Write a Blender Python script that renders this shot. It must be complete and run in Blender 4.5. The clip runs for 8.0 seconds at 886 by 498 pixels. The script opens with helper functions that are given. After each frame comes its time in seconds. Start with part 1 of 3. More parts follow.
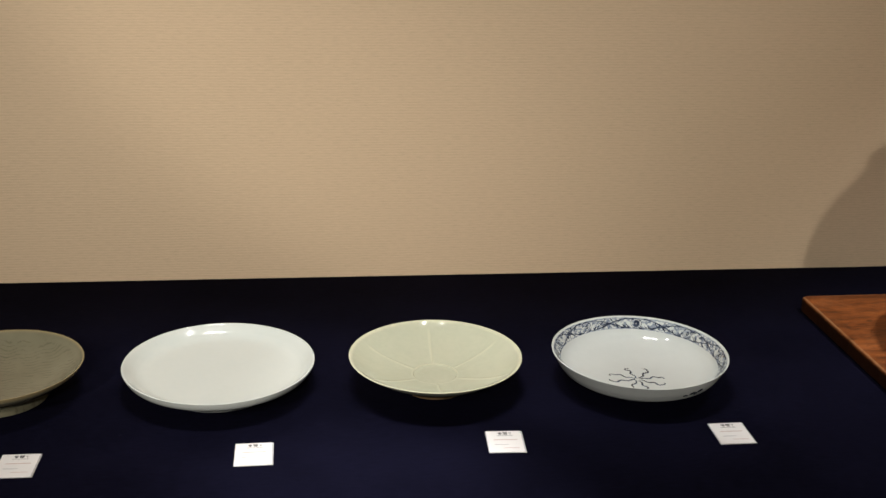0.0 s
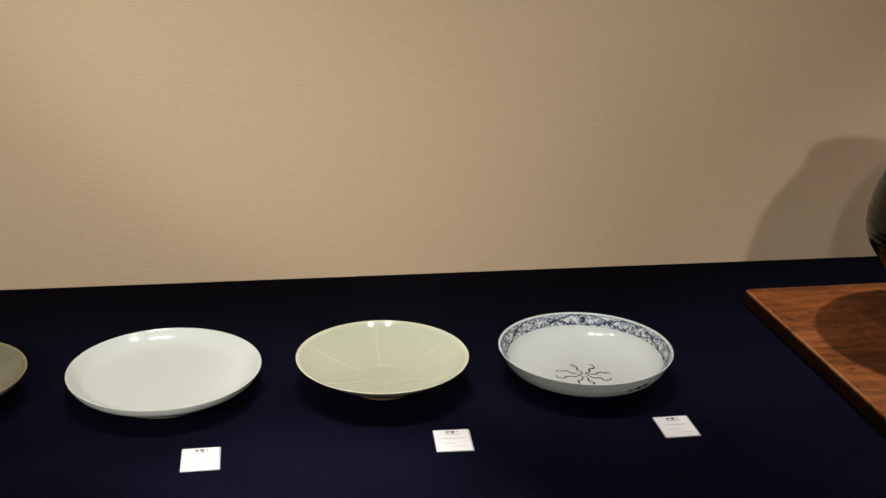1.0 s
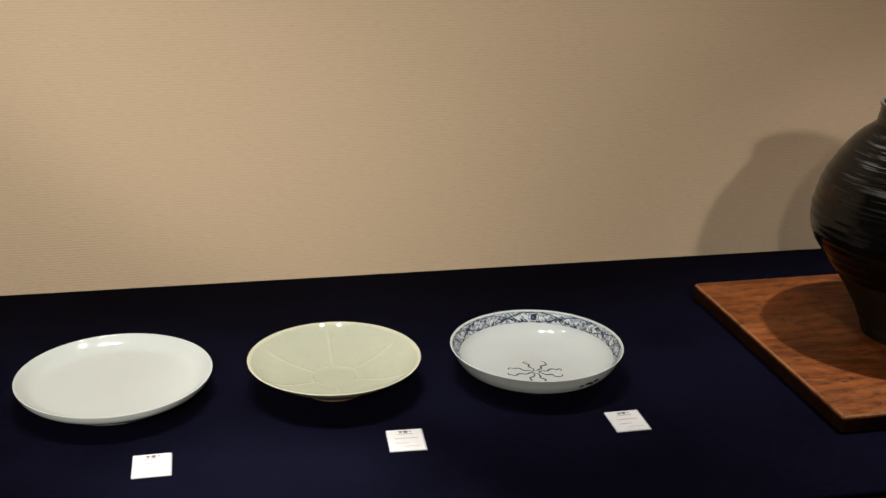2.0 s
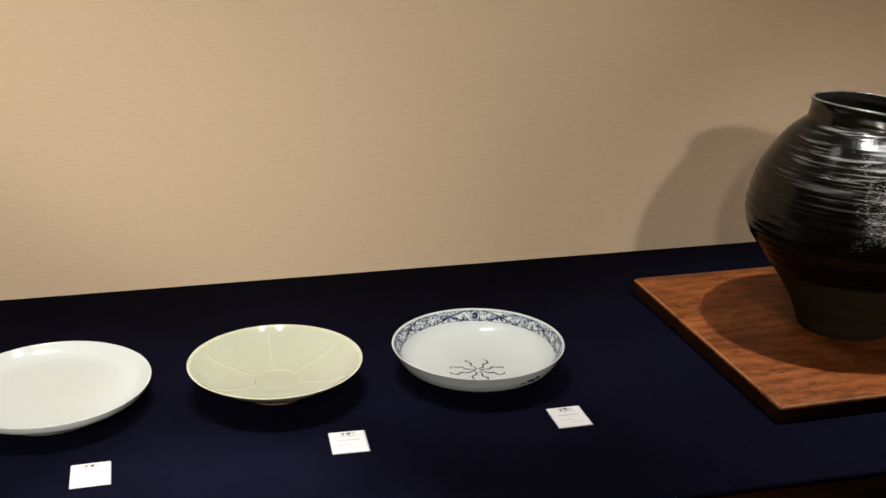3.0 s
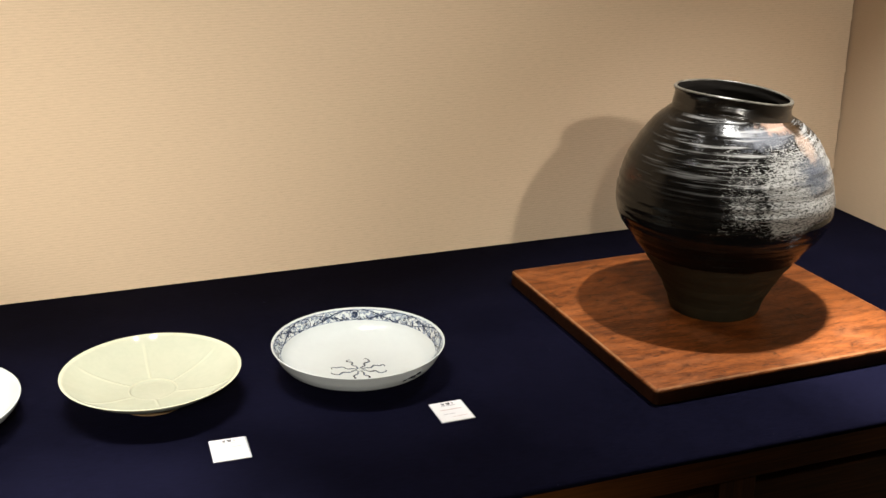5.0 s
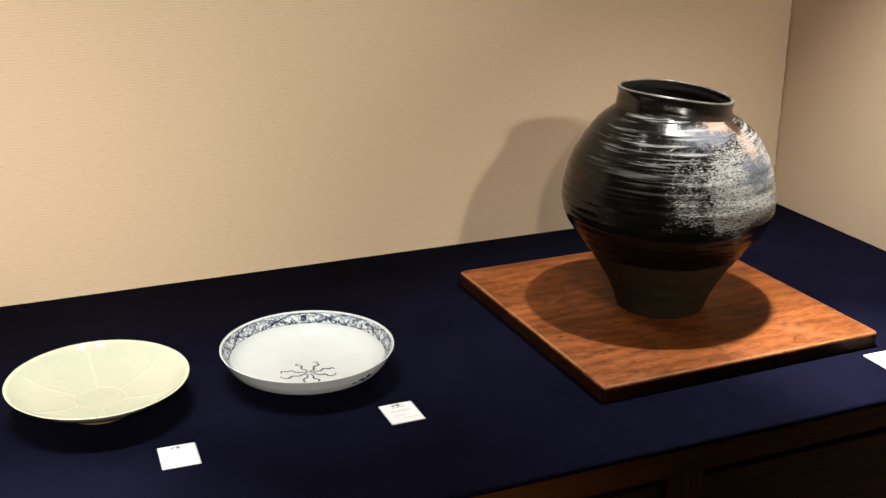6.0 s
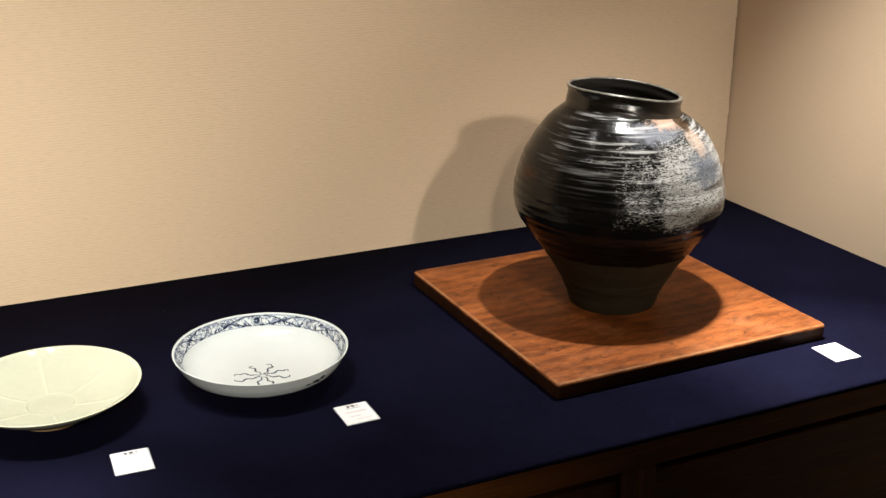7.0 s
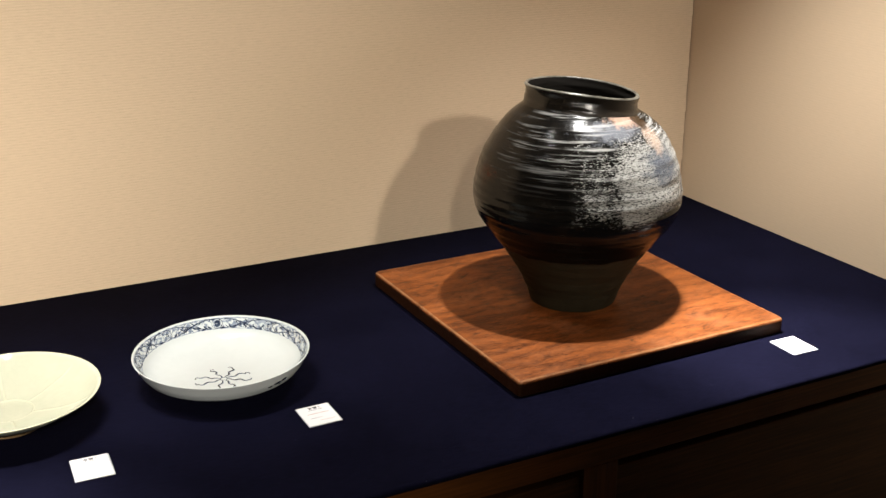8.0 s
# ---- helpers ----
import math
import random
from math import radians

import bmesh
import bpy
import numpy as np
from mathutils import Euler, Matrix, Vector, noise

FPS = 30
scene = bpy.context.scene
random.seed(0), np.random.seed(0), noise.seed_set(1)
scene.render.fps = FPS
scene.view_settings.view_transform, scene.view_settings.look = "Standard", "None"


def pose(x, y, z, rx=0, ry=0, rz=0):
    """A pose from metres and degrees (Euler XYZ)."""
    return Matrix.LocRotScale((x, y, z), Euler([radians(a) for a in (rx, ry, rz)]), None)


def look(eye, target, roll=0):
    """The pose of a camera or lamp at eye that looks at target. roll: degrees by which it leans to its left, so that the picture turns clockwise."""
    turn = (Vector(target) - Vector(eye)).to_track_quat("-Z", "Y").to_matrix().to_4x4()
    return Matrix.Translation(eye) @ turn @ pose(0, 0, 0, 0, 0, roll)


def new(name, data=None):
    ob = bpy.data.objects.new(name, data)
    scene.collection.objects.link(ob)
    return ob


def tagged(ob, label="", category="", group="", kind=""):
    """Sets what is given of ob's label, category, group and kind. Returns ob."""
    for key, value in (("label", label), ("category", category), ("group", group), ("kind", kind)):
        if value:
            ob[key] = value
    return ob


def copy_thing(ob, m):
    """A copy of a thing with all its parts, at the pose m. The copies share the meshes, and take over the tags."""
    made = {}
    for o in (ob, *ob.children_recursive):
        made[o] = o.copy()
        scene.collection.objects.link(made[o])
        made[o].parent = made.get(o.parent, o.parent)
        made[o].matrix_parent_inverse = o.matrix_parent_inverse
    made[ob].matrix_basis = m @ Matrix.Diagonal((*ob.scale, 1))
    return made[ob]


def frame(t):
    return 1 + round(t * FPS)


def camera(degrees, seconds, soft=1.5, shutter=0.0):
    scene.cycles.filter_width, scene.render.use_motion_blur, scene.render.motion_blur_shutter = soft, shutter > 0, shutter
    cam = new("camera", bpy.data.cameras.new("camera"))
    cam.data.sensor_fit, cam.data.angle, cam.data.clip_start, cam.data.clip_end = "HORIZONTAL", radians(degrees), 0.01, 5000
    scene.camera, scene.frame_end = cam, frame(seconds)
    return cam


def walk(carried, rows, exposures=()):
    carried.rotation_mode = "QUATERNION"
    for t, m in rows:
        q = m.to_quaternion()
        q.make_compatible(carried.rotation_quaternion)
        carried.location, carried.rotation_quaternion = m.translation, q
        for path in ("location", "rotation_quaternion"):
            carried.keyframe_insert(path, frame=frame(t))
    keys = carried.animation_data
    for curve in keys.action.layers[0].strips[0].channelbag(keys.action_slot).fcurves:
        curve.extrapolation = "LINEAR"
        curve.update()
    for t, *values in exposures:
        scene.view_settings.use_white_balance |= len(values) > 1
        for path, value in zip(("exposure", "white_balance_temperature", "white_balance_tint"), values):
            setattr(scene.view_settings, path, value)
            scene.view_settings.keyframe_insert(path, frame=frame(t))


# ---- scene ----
cam = camera(42.55, 8.0)
PATH = [
    (0, (-0.5195, -1.9404, 1.5489), (-0.3098, -0.0692, 0.8746), 1.19),
    (0.5, (-0.5107, -1.9444, 1.5509), (-0.2633, -0.0777, 0.8768), 1.00),
    (1, (-0.5044, -1.9459, 1.5523), (-0.2181, -0.0851, 0.8774), 0.93),
    (1.5, (-0.4999, -1.9483, 1.5537), (-0.1776, -0.0935, 0.8786), 0.81),
    (1.7, (-0.4983, -1.9492, 1.5539), (-0.16, -0.0971, 0.879), 0.74),
    (2.8, (-0.4896, -1.9505, 1.5551), (-0.0556, -0.119, 0.8789), 0.60),
    (3, (-0.4879, -1.9505, 1.5551), (-0.0319, -0.1241, 0.8794), 0.56),
    (3.5, (-0.4844, -1.9507, 1.5542), (0.0211, -0.137, 0.8796), 0.45),
    (4, (-0.4802, -1.9516, 1.554), (0.0829, -0.155, 0.8793), 0.39),
    (4.5, (-0.4753, -1.9501, 1.554), (0.1345, -0.1691, 0.8784), 0.26),
    (4.7, (-0.474, -1.9502, 1.5542), (0.1509, -0.1752, 0.8769), 0.25),
    (5.8, (-0.4709, -1.9559, 1.558), (0.2375, -0.2133, 0.8787), 0.22),
    (6, (-0.4699, -1.9568, 1.5582), (0.2569, -0.2213, 0.8801), 0.23),
    (6.5, (-0.4671, -1.9588, 1.5581), (0.2999, -0.2406, 0.8801), 0.19),
    (7, (-0.4669, -1.9608, 1.5588), (0.3311, -0.2569, 0.8807), 0.20),
    (7.5, (-0.4644, -1.9621, 1.5587), (0.365, -0.2732, 0.8807), 0.05),
    (8, (-0.4631, -1.9651, 1.558), (0.3923, -0.2887, 0.8813), 0.04),
]
walk(cam, [(t, look(eye, target, roll)) for t, eye, target, roll in PATH], [(0.0, -0.42), (1.5, -0.45), (3.0, -0.21), (3.5, -0.16), (4.0, -0.14), (4.5, 0.17), (6.0, 0.29), (8.0, 0.37)])

# ---- light ----
TOP = 0.80          # upper side of the cloth
world = bpy.data.worlds.new("world")
world.use_nodes = True
world.node_tree.nodes["Background"].inputs[0].default_value = (1.0, 0.85, 0.7, 1)
world.node_tree.nodes["Background"].inputs[1].default_value = 0.0
scene.world = world


def spot(name, eye, target, watts, size, blend, radius, colour):
    data = bpy.data.lights.new(name, "SPOT")
    data.energy, data.spot_size, data.spot_blend = watts, radians(size), blend
    data.shadow_soft_size, data.color = radius, colour
    ob = new(name, data)
    ob.matrix_world = look(eye, target)
    return ob


WARM, ROOM = (1.0, 0.985, 0.955), (1.0, 0.93, 0.83)
# overhead spots: two wide and four narrow ones over the plates, a wide and a narrow one over the jar; farther out in
# the room a spot that throws the jar's wall shadow, and wall fill
PLATES_HIGH, JAR_HIGH = TOP + 1.40, TOP + 1.20
for lx, tx, ty, watts, size, blend in ((-0.72, -0.72, -0.50, 22, 80, 1.0), (-0.18, -0.14, -0.50, 18, 74, 1.0), (-0.55, -0.68, -0.45, 26, 25, 0.75), (-0.45, -0.36, -0.46, 28, 24, 0.9), (-0.48, -0.47, -0.82, 150, 26, 1.0), (-0.35, -0.07, -0.46, 24, 23, 0.75)):
    spot("ceiling_spot", (lx, -0.50, PLATES_HIGH), (tx, ty, TOP), watts, size, blend, 0.024, WARM)
spot("ceiling_spot", (0.60, -0.56, JAR_HIGH), (0.78, -0.62, TOP), 82, 81, 1.0, 0.022, WARM)
spot("ceiling_spot", (0.62, -0.58, JAR_HIGH), (0.77, -0.77, TOP), 150, 28, 1.0, 0.022, WARM)
spot("room_spot", (0.34, -3.15, TOP + 1.48), (0.45, 0.0, TOP + 1.50), 110, 62, 0.15, 0.06, ROOM)
# three unseen fill spots, added only to brighten the walls
spot("room_spot", (-0.75, -3.15, TOP + 1.48), (-0.42, 0.0, TOP + 0.24), 190, 41, 1.0, 0.06, ROOM)
spot("room_spot", (-1.75, -2.75, TOP + 1.50), (-1.15, 0.0, TOP - 0.02), 168, 46, 0.9, 0.04, ROOM)
spot("room_spot", (-1.55, -3.0, TOP + 1.50), (1.05, 0.0, TOP + 2.00), 24, 57, 0.30, 0.08, ROOM)

# ---- materials ----


class Nodes:
    """Short hand for the nodes of one material."""

    def __init__(self, name):
        self.m = bpy.data.materials.new(name)
        self.m.use_nodes = True
        self.t = self.m.node_tree
        self.b = self.t.nodes["Principled BSDF"]

    def put(self, socket, value):
        if isinstance(value, bpy.types.NodeSocket):
            self.t.links.new(value, socket)
        elif isinstance(value, (tuple, list)) and len(value) == 3 and socket.type == "RGBA":
            socket.default_value = (*value, 1)
        else:
            socket.default_value = value

    def math(self, op, a, b=0.0, c=0.0, clamp=False):
        n = self.t.nodes.new("ShaderNodeMath")
        n.operation, n.use_clamp = op, clamp
        for s, v in zip(n.inputs, (a, b, c)):
            self.put(s, v)
        return n.outputs[0]

    def vmath(self, op, a, b):
        n = self.t.nodes.new("ShaderNodeVectorMath")
        n.operation = op
        self.put(n.inputs[0], a), self.put(n.inputs[1], b)
        return n.outputs["Value" if op in ("DOT_PRODUCT", "LENGTH", "DISTANCE") else "Vector"]

    def place(self):
        return self.t.nodes.new("ShaderNodeTexCoord").outputs["Object"]

    def split(self, v):
        n = self.t.nodes.new("ShaderNodeSeparateXYZ")
        self.put(n.inputs[0], v)
        return n.outputs

    def join(self, x, y, z=0.0):
        n = self.t.nodes.new("ShaderNodeCombineXYZ")
        for s, v in zip(n.inputs, (x, y, z)):
            self.put(s, v)
        return n.outputs[0]

    def noise(self, v, scale, detail=3.0, rough=0.55, distortion=0.0):
        n = self.t.nodes.new("ShaderNodeTexNoise")
        self.put(n.inputs["Vector"], v)
        for k, x in (("Scale", scale), ("Detail", detail), ("Roughness", rough), ("Distortion", distortion)):
            n.inputs[k].default_value = x
        return n.outputs["Fac"]

    def voronoi(self, v, scale, feature="F1"):
        n = self.t.nodes.new("ShaderNodeTexVoronoi")
        n.feature = feature
        self.put(n.inputs["Vector"], v)
        n.inputs["Scale"].default_value = scale
        return n.outputs["Distance"]

    def step(self, v, lo, hi, a=0.0, b=1.0):
        n = self.t.nodes.new("ShaderNodeMapRange")
        n.interpolation_type = "SMOOTHSTEP"
        for s, x in zip(n.inputs, (v, lo, hi, a, b)):
            self.put(s, x)
        return n.outputs[0]

    def mix(self, f, a, b):
        n = self.t.nodes.new("ShaderNodeMix")
        n.data_type = "RGBA"
        self.put(n.inputs[0], f), self.put(n.inputs[6], a), self.put(n.inputs[7], b)
        return n.outputs[2]

    def bump(self, height, distance, strength=1.0):
        n = self.t.nodes.new("ShaderNodeBump")
        n.inputs["Strength"].default_value, n.inputs["Distance"].default_value = strength, distance
        self.put(n.inputs["Height"], height)
        self.put(self.b.inputs["Normal"], n.outputs[0])

    def done(self, colour, rough=0.5, specular=0.5, coat=0.0, metal=0.0):
        for key, v in (("Base Color", colour), ("Roughness", rough), ("Specular IOR Level", specular), ("Coat Weight", coat), ("Metallic", metal)):
            self.put(self.b.inputs[key], v)
        self.b.inputs["Coat Roughness"].default_value = 0.08
        return self.m


def wall_fabric(name, colour, along):
    """Beige wall covering of fine slubbed horizontal ribs."""
    n = Nodes(name)
    x, y, z = n.split(n.place())
    run = x if along == "x" else y
    wander = n.noise(n.join(n.math("MULTIPLY", run, 9.0), n.math("MULTIPLY", z, 40.0)), 1.0, 3)
    phase = n.math("MULTIPLY_ADD", wander, 5.0, n.math("MULTIPLY", z, 2 * math.pi / 0.0047))
    rib = n.math("MULTIPLY_ADD", n.math("SINE", phase), 0.5, 0.5)
    slub = n.noise(n.join(n.math("MULTIPLY", run, 62.0), n.math("MULTIPLY", z, 400.0)), 1.0, 3, 0.6)
    broad = n.noise(n.place(), 2.2, 3)
    tone = n.math("ADD", n.math("MULTIPLY_ADD", rib, 0.07 if along == "x" else 0.03, 0.77 if along == "x" else 0.885), n.math("ADD", n.math("MULTIPLY", slub, 0.38 if along == "x" else 0.16), n.math("MULTIPLY", broad, 0.07)))
    dark = tuple(c * 0.52 for c in colour)
    bright = tuple(min(c * 1.10, 1) for c in colour)
    n.bump(n.math("ADD", n.math("MULTIPLY", rib, 0.32), n.math("MULTIPLY", slub, 0.8)), 0.0007 if along == "x" else 0.00015, 0.6)
    return n.done(n.mix(n.step(tone, 0.45, 1.15), dark, bright), 0.82, 0.25)


def plain(name, colour, rough=0.6, specular=0.4, grain=40.0, amount=0.15):
    n = Nodes(name)
    f = n.math("ADD", n.math("MULTIPLY", n.noise(n.place(), grain, 4), 0.6), n.math("MULTIPLY", n.noise(n.place(), grain * 0.08, 2), 0.4))
    lo, hi = tuple(c * (1 - amount) for c in colour), tuple(c * (1 + amount) for c in colour)
    n.bump(f, 0.0004, 0.3)
    return n.done(n.mix(f, lo, hi), rough, specular)


def navy_cloth():
    n = Nodes("navy_felt")
    p = n.place()
    x, y, z = n.split(p)
    weave_x = n.math("SINE", n.math("MULTIPLY", x, 2 * math.pi / 0.0016))
    weave_y = n.math("SINE", n.math("MULTIPLY", y, 2 * math.pi / 0.0016))
    fuzz = n.noise(p, 700.0, 3, 0.7)
    patch = n.noise(p, 5.0, 4, 0.6)
    lint = n.step(n.noise(p, 170.0, 1, 0.4), 0.815, 0.84)
    thread = n.noise(n.join(n.math("MULTIPLY", x, 60.0), n.math("MULTIPLY", y, 260.0)), 1.0, 3, 0.6)
    f = n.math("ADD", n.math("MULTIPLY", fuzz, 0.45), n.math("ADD", n.math("MULTIPLY", thread, 0.35), n.math("MULTIPLY", patch, 0.32)))
    c = n.mix(n.step(f, 0.3, 0.85), (0.0013, 0.0013, 0.0038), (0.0074, 0.0072, 0.0200))
    c = n.mix(n.math("MULTIPLY", lint, 0.35), c, (0.16, 0.16, 0.24))
    n.bump(n.math("ADD", n.math("MULTIPLY", n.math("MULTIPLY", weave_x, weave_y), 0.2), n.math("ADD", fuzz, n.math("MULTIPLY", n.noise(p, 9.0, 2), 2.0))), 0.0006, 0.6)
    return n.done(c, 1.0, 0.02)


def board_wood():
    n = Nodes("lacquered_red_brown_wood")
    p = n.place()
    x, y, z = n.split(p)
    warp = n.noise(n.join(n.math("MULTIPLY", x, 2.5), n.math("MULTIPLY", y, 6.0), z), 1.0, 3)
    rings = n.math("SINE", n.math("MULTIPLY_ADD", warp, 22.0, n.math("MULTIPLY", y, 210.0)))
    fibre = n.noise(n.join(n.math("MULTIPLY", x, 38.0), n.math("MULTIPLY", y, 520.0), n.math("MULTIPLY", z, 420.0)), 1.0, 4, 0.7)
    pores = n.noise(n.join(n.math("MULTIPLY", x, 60.0), n.math("MULTIPLY", y, 380.0), n.math("MULTIPLY", z, 380.0)), 1.0, 2, 0.6)
    blotch = n.noise(n.join(n.math("MULTIPLY", x, 7.0), n.math("MULTIPLY", y, 17.0), 0.3), 1.0, 6, 0.72, 0.5)
    f = n.math("ADD", n.math("MULTIPLY", n.math("MULTIPLY_ADD", rings, 0.5, 0.5), 0.05), n.math("ADD", n.math("MULTIPLY", fibre, 0.56), n.math("MULTIPLY", blotch, 0.42)))
    c = n.mix(n.step(f, 0.38, 0.66), (0.060, 0.015, 0.0035), (0.310, 0.090, 0.021))
    worn_pale = n.step(n.noise(n.join(n.math("MULTIPLY", x, 5.0), n.math("MULTIPLY", y, 8.0), 7.0), 1.0, 5, 0.7, 0.6), 0.50, 0.72)
    c = n.mix(n.math("MULTIPLY", worn_pale, 0.45), c, (0.37, 0.135, 0.052))
    stain = n.step(n.noise(n.join(n.math("MULTIPLY", x, 22.0), n.math("MULTIPLY", y, 40.0), 4.0), 1.0, 5, 0.72, 1.2), 0.56, 0.70)
    pits = n.step(n.noise(n.join(n.math("MULTIPLY", x, 70.0), n.math("MULTIPLY", y, 150.0), 2.0), 1.0, 3, 0.6, 0.8), 0.655, 0.70)
    stain = n.math("MAXIMUM", stain, pits)
    stain = n.math("MAXIMUM", n.math("MULTIPLY", stain, 0.75), n.math("MULTIPLY", n.step(pores, 0.57, 0.70), 0.5))
    c = n.mix(stain, c, (0.030, 0.009, 0.003))
    # thin worn line of paler wood round the upper edge; dark sides, their shade painted in
    rim = n.math("MAXIMUM", n.math("ABSOLUTE", x), n.math("ABSOLUTE", y))
    worn = n.math("MULTIPLY", n.math("MULTIPLY", n.step(rim, 0.2475, 0.2490), n.step(rim, 0.2508, 0.2516, 1.0, 0.0)), n.step(n.noise(p, 16.0, 5, 0.7), 0.30, 0.62))
    c = n.mix(n.math("MULTIPLY", worn, 0.55), c, (0.46, 0.24, 0.11))
    # shade of the unlit side faces, put into the wood colour
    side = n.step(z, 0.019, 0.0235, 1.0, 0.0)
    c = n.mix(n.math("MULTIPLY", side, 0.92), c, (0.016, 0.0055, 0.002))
    n.bump(n.math("SUBTRACT", fibre, n.math("MULTIPLY", stain, 1.2)), 0.0007, 0.6)
    return n.done(c, n.math("MULTIPLY_ADD", fibre, 0.2, 0.40), 0.14)


def dark_wood(name, colour, along="x"):
    n = Nodes(name)
    x, y, z = n.split(n.place())
    u, v = (x, z) if along == "x" else (z, x)
    fibre = n.noise(n.join(n.math("MULTIPLY", u, 9.0), n.math("MULTIPLY", v, 260.0), n.math("MULTIPLY", y, 260.0)), 1.0, 4, 0.6)
    broad = n.noise(n.join(n.math("MULTIPLY", u, 2.0), n.math("MULTIPLY", v, 14.0)), 1.0, 3)
    f = n.math("ADD", n.math("MULTIPLY", fibre, 0.6), n.math("MULTIPLY", broad, 0.4))
    n.bump(fibre, 0.0005, 0.4)
    return n.done(n.mix(n.step(f, 0.3, 0.75), tuple(c * 0.5 for c in colour), tuple(c * 1.35 for c in colour)), 0.5, 0.2)


def glaze(name, colour, pale, specks=0.0, rough=0.10, pool=None):
    """Glassy ceramic glaze with a cloudy tone and faint pinholes."""
    n = Nodes(name)
    p = n.place()
    cloud = n.math("ADD", n.math("MULTIPLY", n.noise(p, 14.0, 4), 0.6), n.math("MULTIPLY", n.noise(p, 95.0, 3), 0.4))
    c = n.mix(n.step(cloud, 0.32, 0.68), colour, pale)
    if pool:
        x, y, z = n.split(p)
        c = n.mix(n.step(n.math("ADD", z, n.math("MULTIPLY", n.noise(p, 30.0, 2), 0.01)), pool[0], pool[1], pool[2], 0.0), c, pool[3])
    if specks:
        c = n.mix(n.math("MULTIPLY", n.step(n.noise(p, 420.0, 2), 0.70, 0.78), specks), c, tuple(v * 0.4 for v in colour))
    n.bump(n.math("ADD", n.noise(p, 30.0, 2), n.math("MULTIPLY", n.noise(p, 260.0, 2), 0.12)), 0.0006, 0.35)
    return n.done(c, rough, 0.5)


def celadon_glaze():
    n = Nodes("pale_celadon_glaze")
    p = n.place()
    x, y, z = n.split(p)
    r = n.math("SQRT", n.math("ADD", n.math("MULTIPLY", x, x), n.math("MULTIPLY", y, y)))
    cloud = n.math("ADD", n.math("MULTIPLY", n.noise(p, 16.0, 4), 0.6), n.math("MULTIPLY", n.noise(p, 120.0, 3), 0.4))
    c = n.mix(n.step(cloud, 0.34, 0.66), (0.490, 0.512, 0.390), (0.525, 0.542, 0.415))
    # the glaze runs thin and yellowish over the lip, the ribs and the ring
    angle = n.math("ARCTAN2", y, x)
    sector = n.math("ABSOLUTE", n.math("SUBTRACT", n.math("FRACT", n.math("ADD", n.math("MULTIPLY", angle, 3 / math.pi), 10.0)), 0.5))
    across = n.math("MULTIPLY", n.math("MULTIPLY", sector, math.pi / 3), r)
    rib = n.math("MULTIPLY", n.step(across, 0.0008, 0.0034, 1.0, 0.0), n.math("MULTIPLY", n.step(r, 0.034, 0.038), n.step(r, 0.102, 0.120, 1.0, 0.0)))
    ring = n.step(n.math("ABSOLUTE", n.math("SUBTRACT", r, 0.0335)), 0.0006, 0.0020, 1.0, 0.0)
    lip = n.step(n.math("ADD", r, n.math("MULTIPLY", n.noise(p, 40.0, 2), 0.006)), 0.1240, 0.1285)
    thin = n.math("MAXIMUM", n.math("MAXIMUM", n.math("MULTIPLY", rib, 0.5), n.math("MULTIPLY", ring, 0.6)), lip)
    c = n.mix(thin, c, (0.64, 0.64, 0.48))
    under = n.step(z, 0.0, 0.012, 1.0, 0.0)
    c = n.mix(under, c, (0.30, 0.20, 0.09))
    n.bump(n.noise(p, 34.0, 2), 0.0003, 0.2)
    return n.done(c, 0.06, 0.5)


def ash_celadon():
    """Grey-green glaze over incised waving lines."""
    n = Nodes("grey_green_carved_glaze")
    p = n.place()
    x, y, z = n.split(p)
    r = n.math("SQRT", n.math("ADD", n.math("MULTIPLY", x, x), n.math("MULTIPLY", y, y)))
    wave = n.math("ADD", n.math("MULTIPLY", y, 2 * math.pi / 0.0085), n.math("MULTIPLY", n.math("SINE", n.math("MULTIPLY", x, 190.0)), 1.5))
    wave = n.math("ADD", wave, n.math("MULTIPLY", n.noise(p, 34.0, 4, 0.65, 1.0), 13.0))
    cut = n.math("MULTIPLY", n.step(n.math("SINE", wave), 0.72, 0.98), n.step(r, 0.110, 0.116, 1.0, 0.0))
    cut = n.math("MULTIPLY", cut, n.step(n.noise(p, 48.0, 2), 0.38, 0.56))
    c = n.mix(n.noise(p, 22.0, 4), (0.150, 0.142, 0.092), (0.235, 0.220, 0.150))
    c = n.mix(n.math("MULTIPLY", cut, 0.42), c, (0.075, 0.07, 0.04))
    lip = n.step(r, 0.121, 0.1245)
    c = n.mix(lip, c, (0.30, 0.24, 0.13))
    n.bump(n.math("SUBTRACT", n.math("MULTIPLY", n.noise(p, 40.0, 2), 0.5), cut), 0.0007, 0.5)
    return n.done(c, 0.16, 0.5)


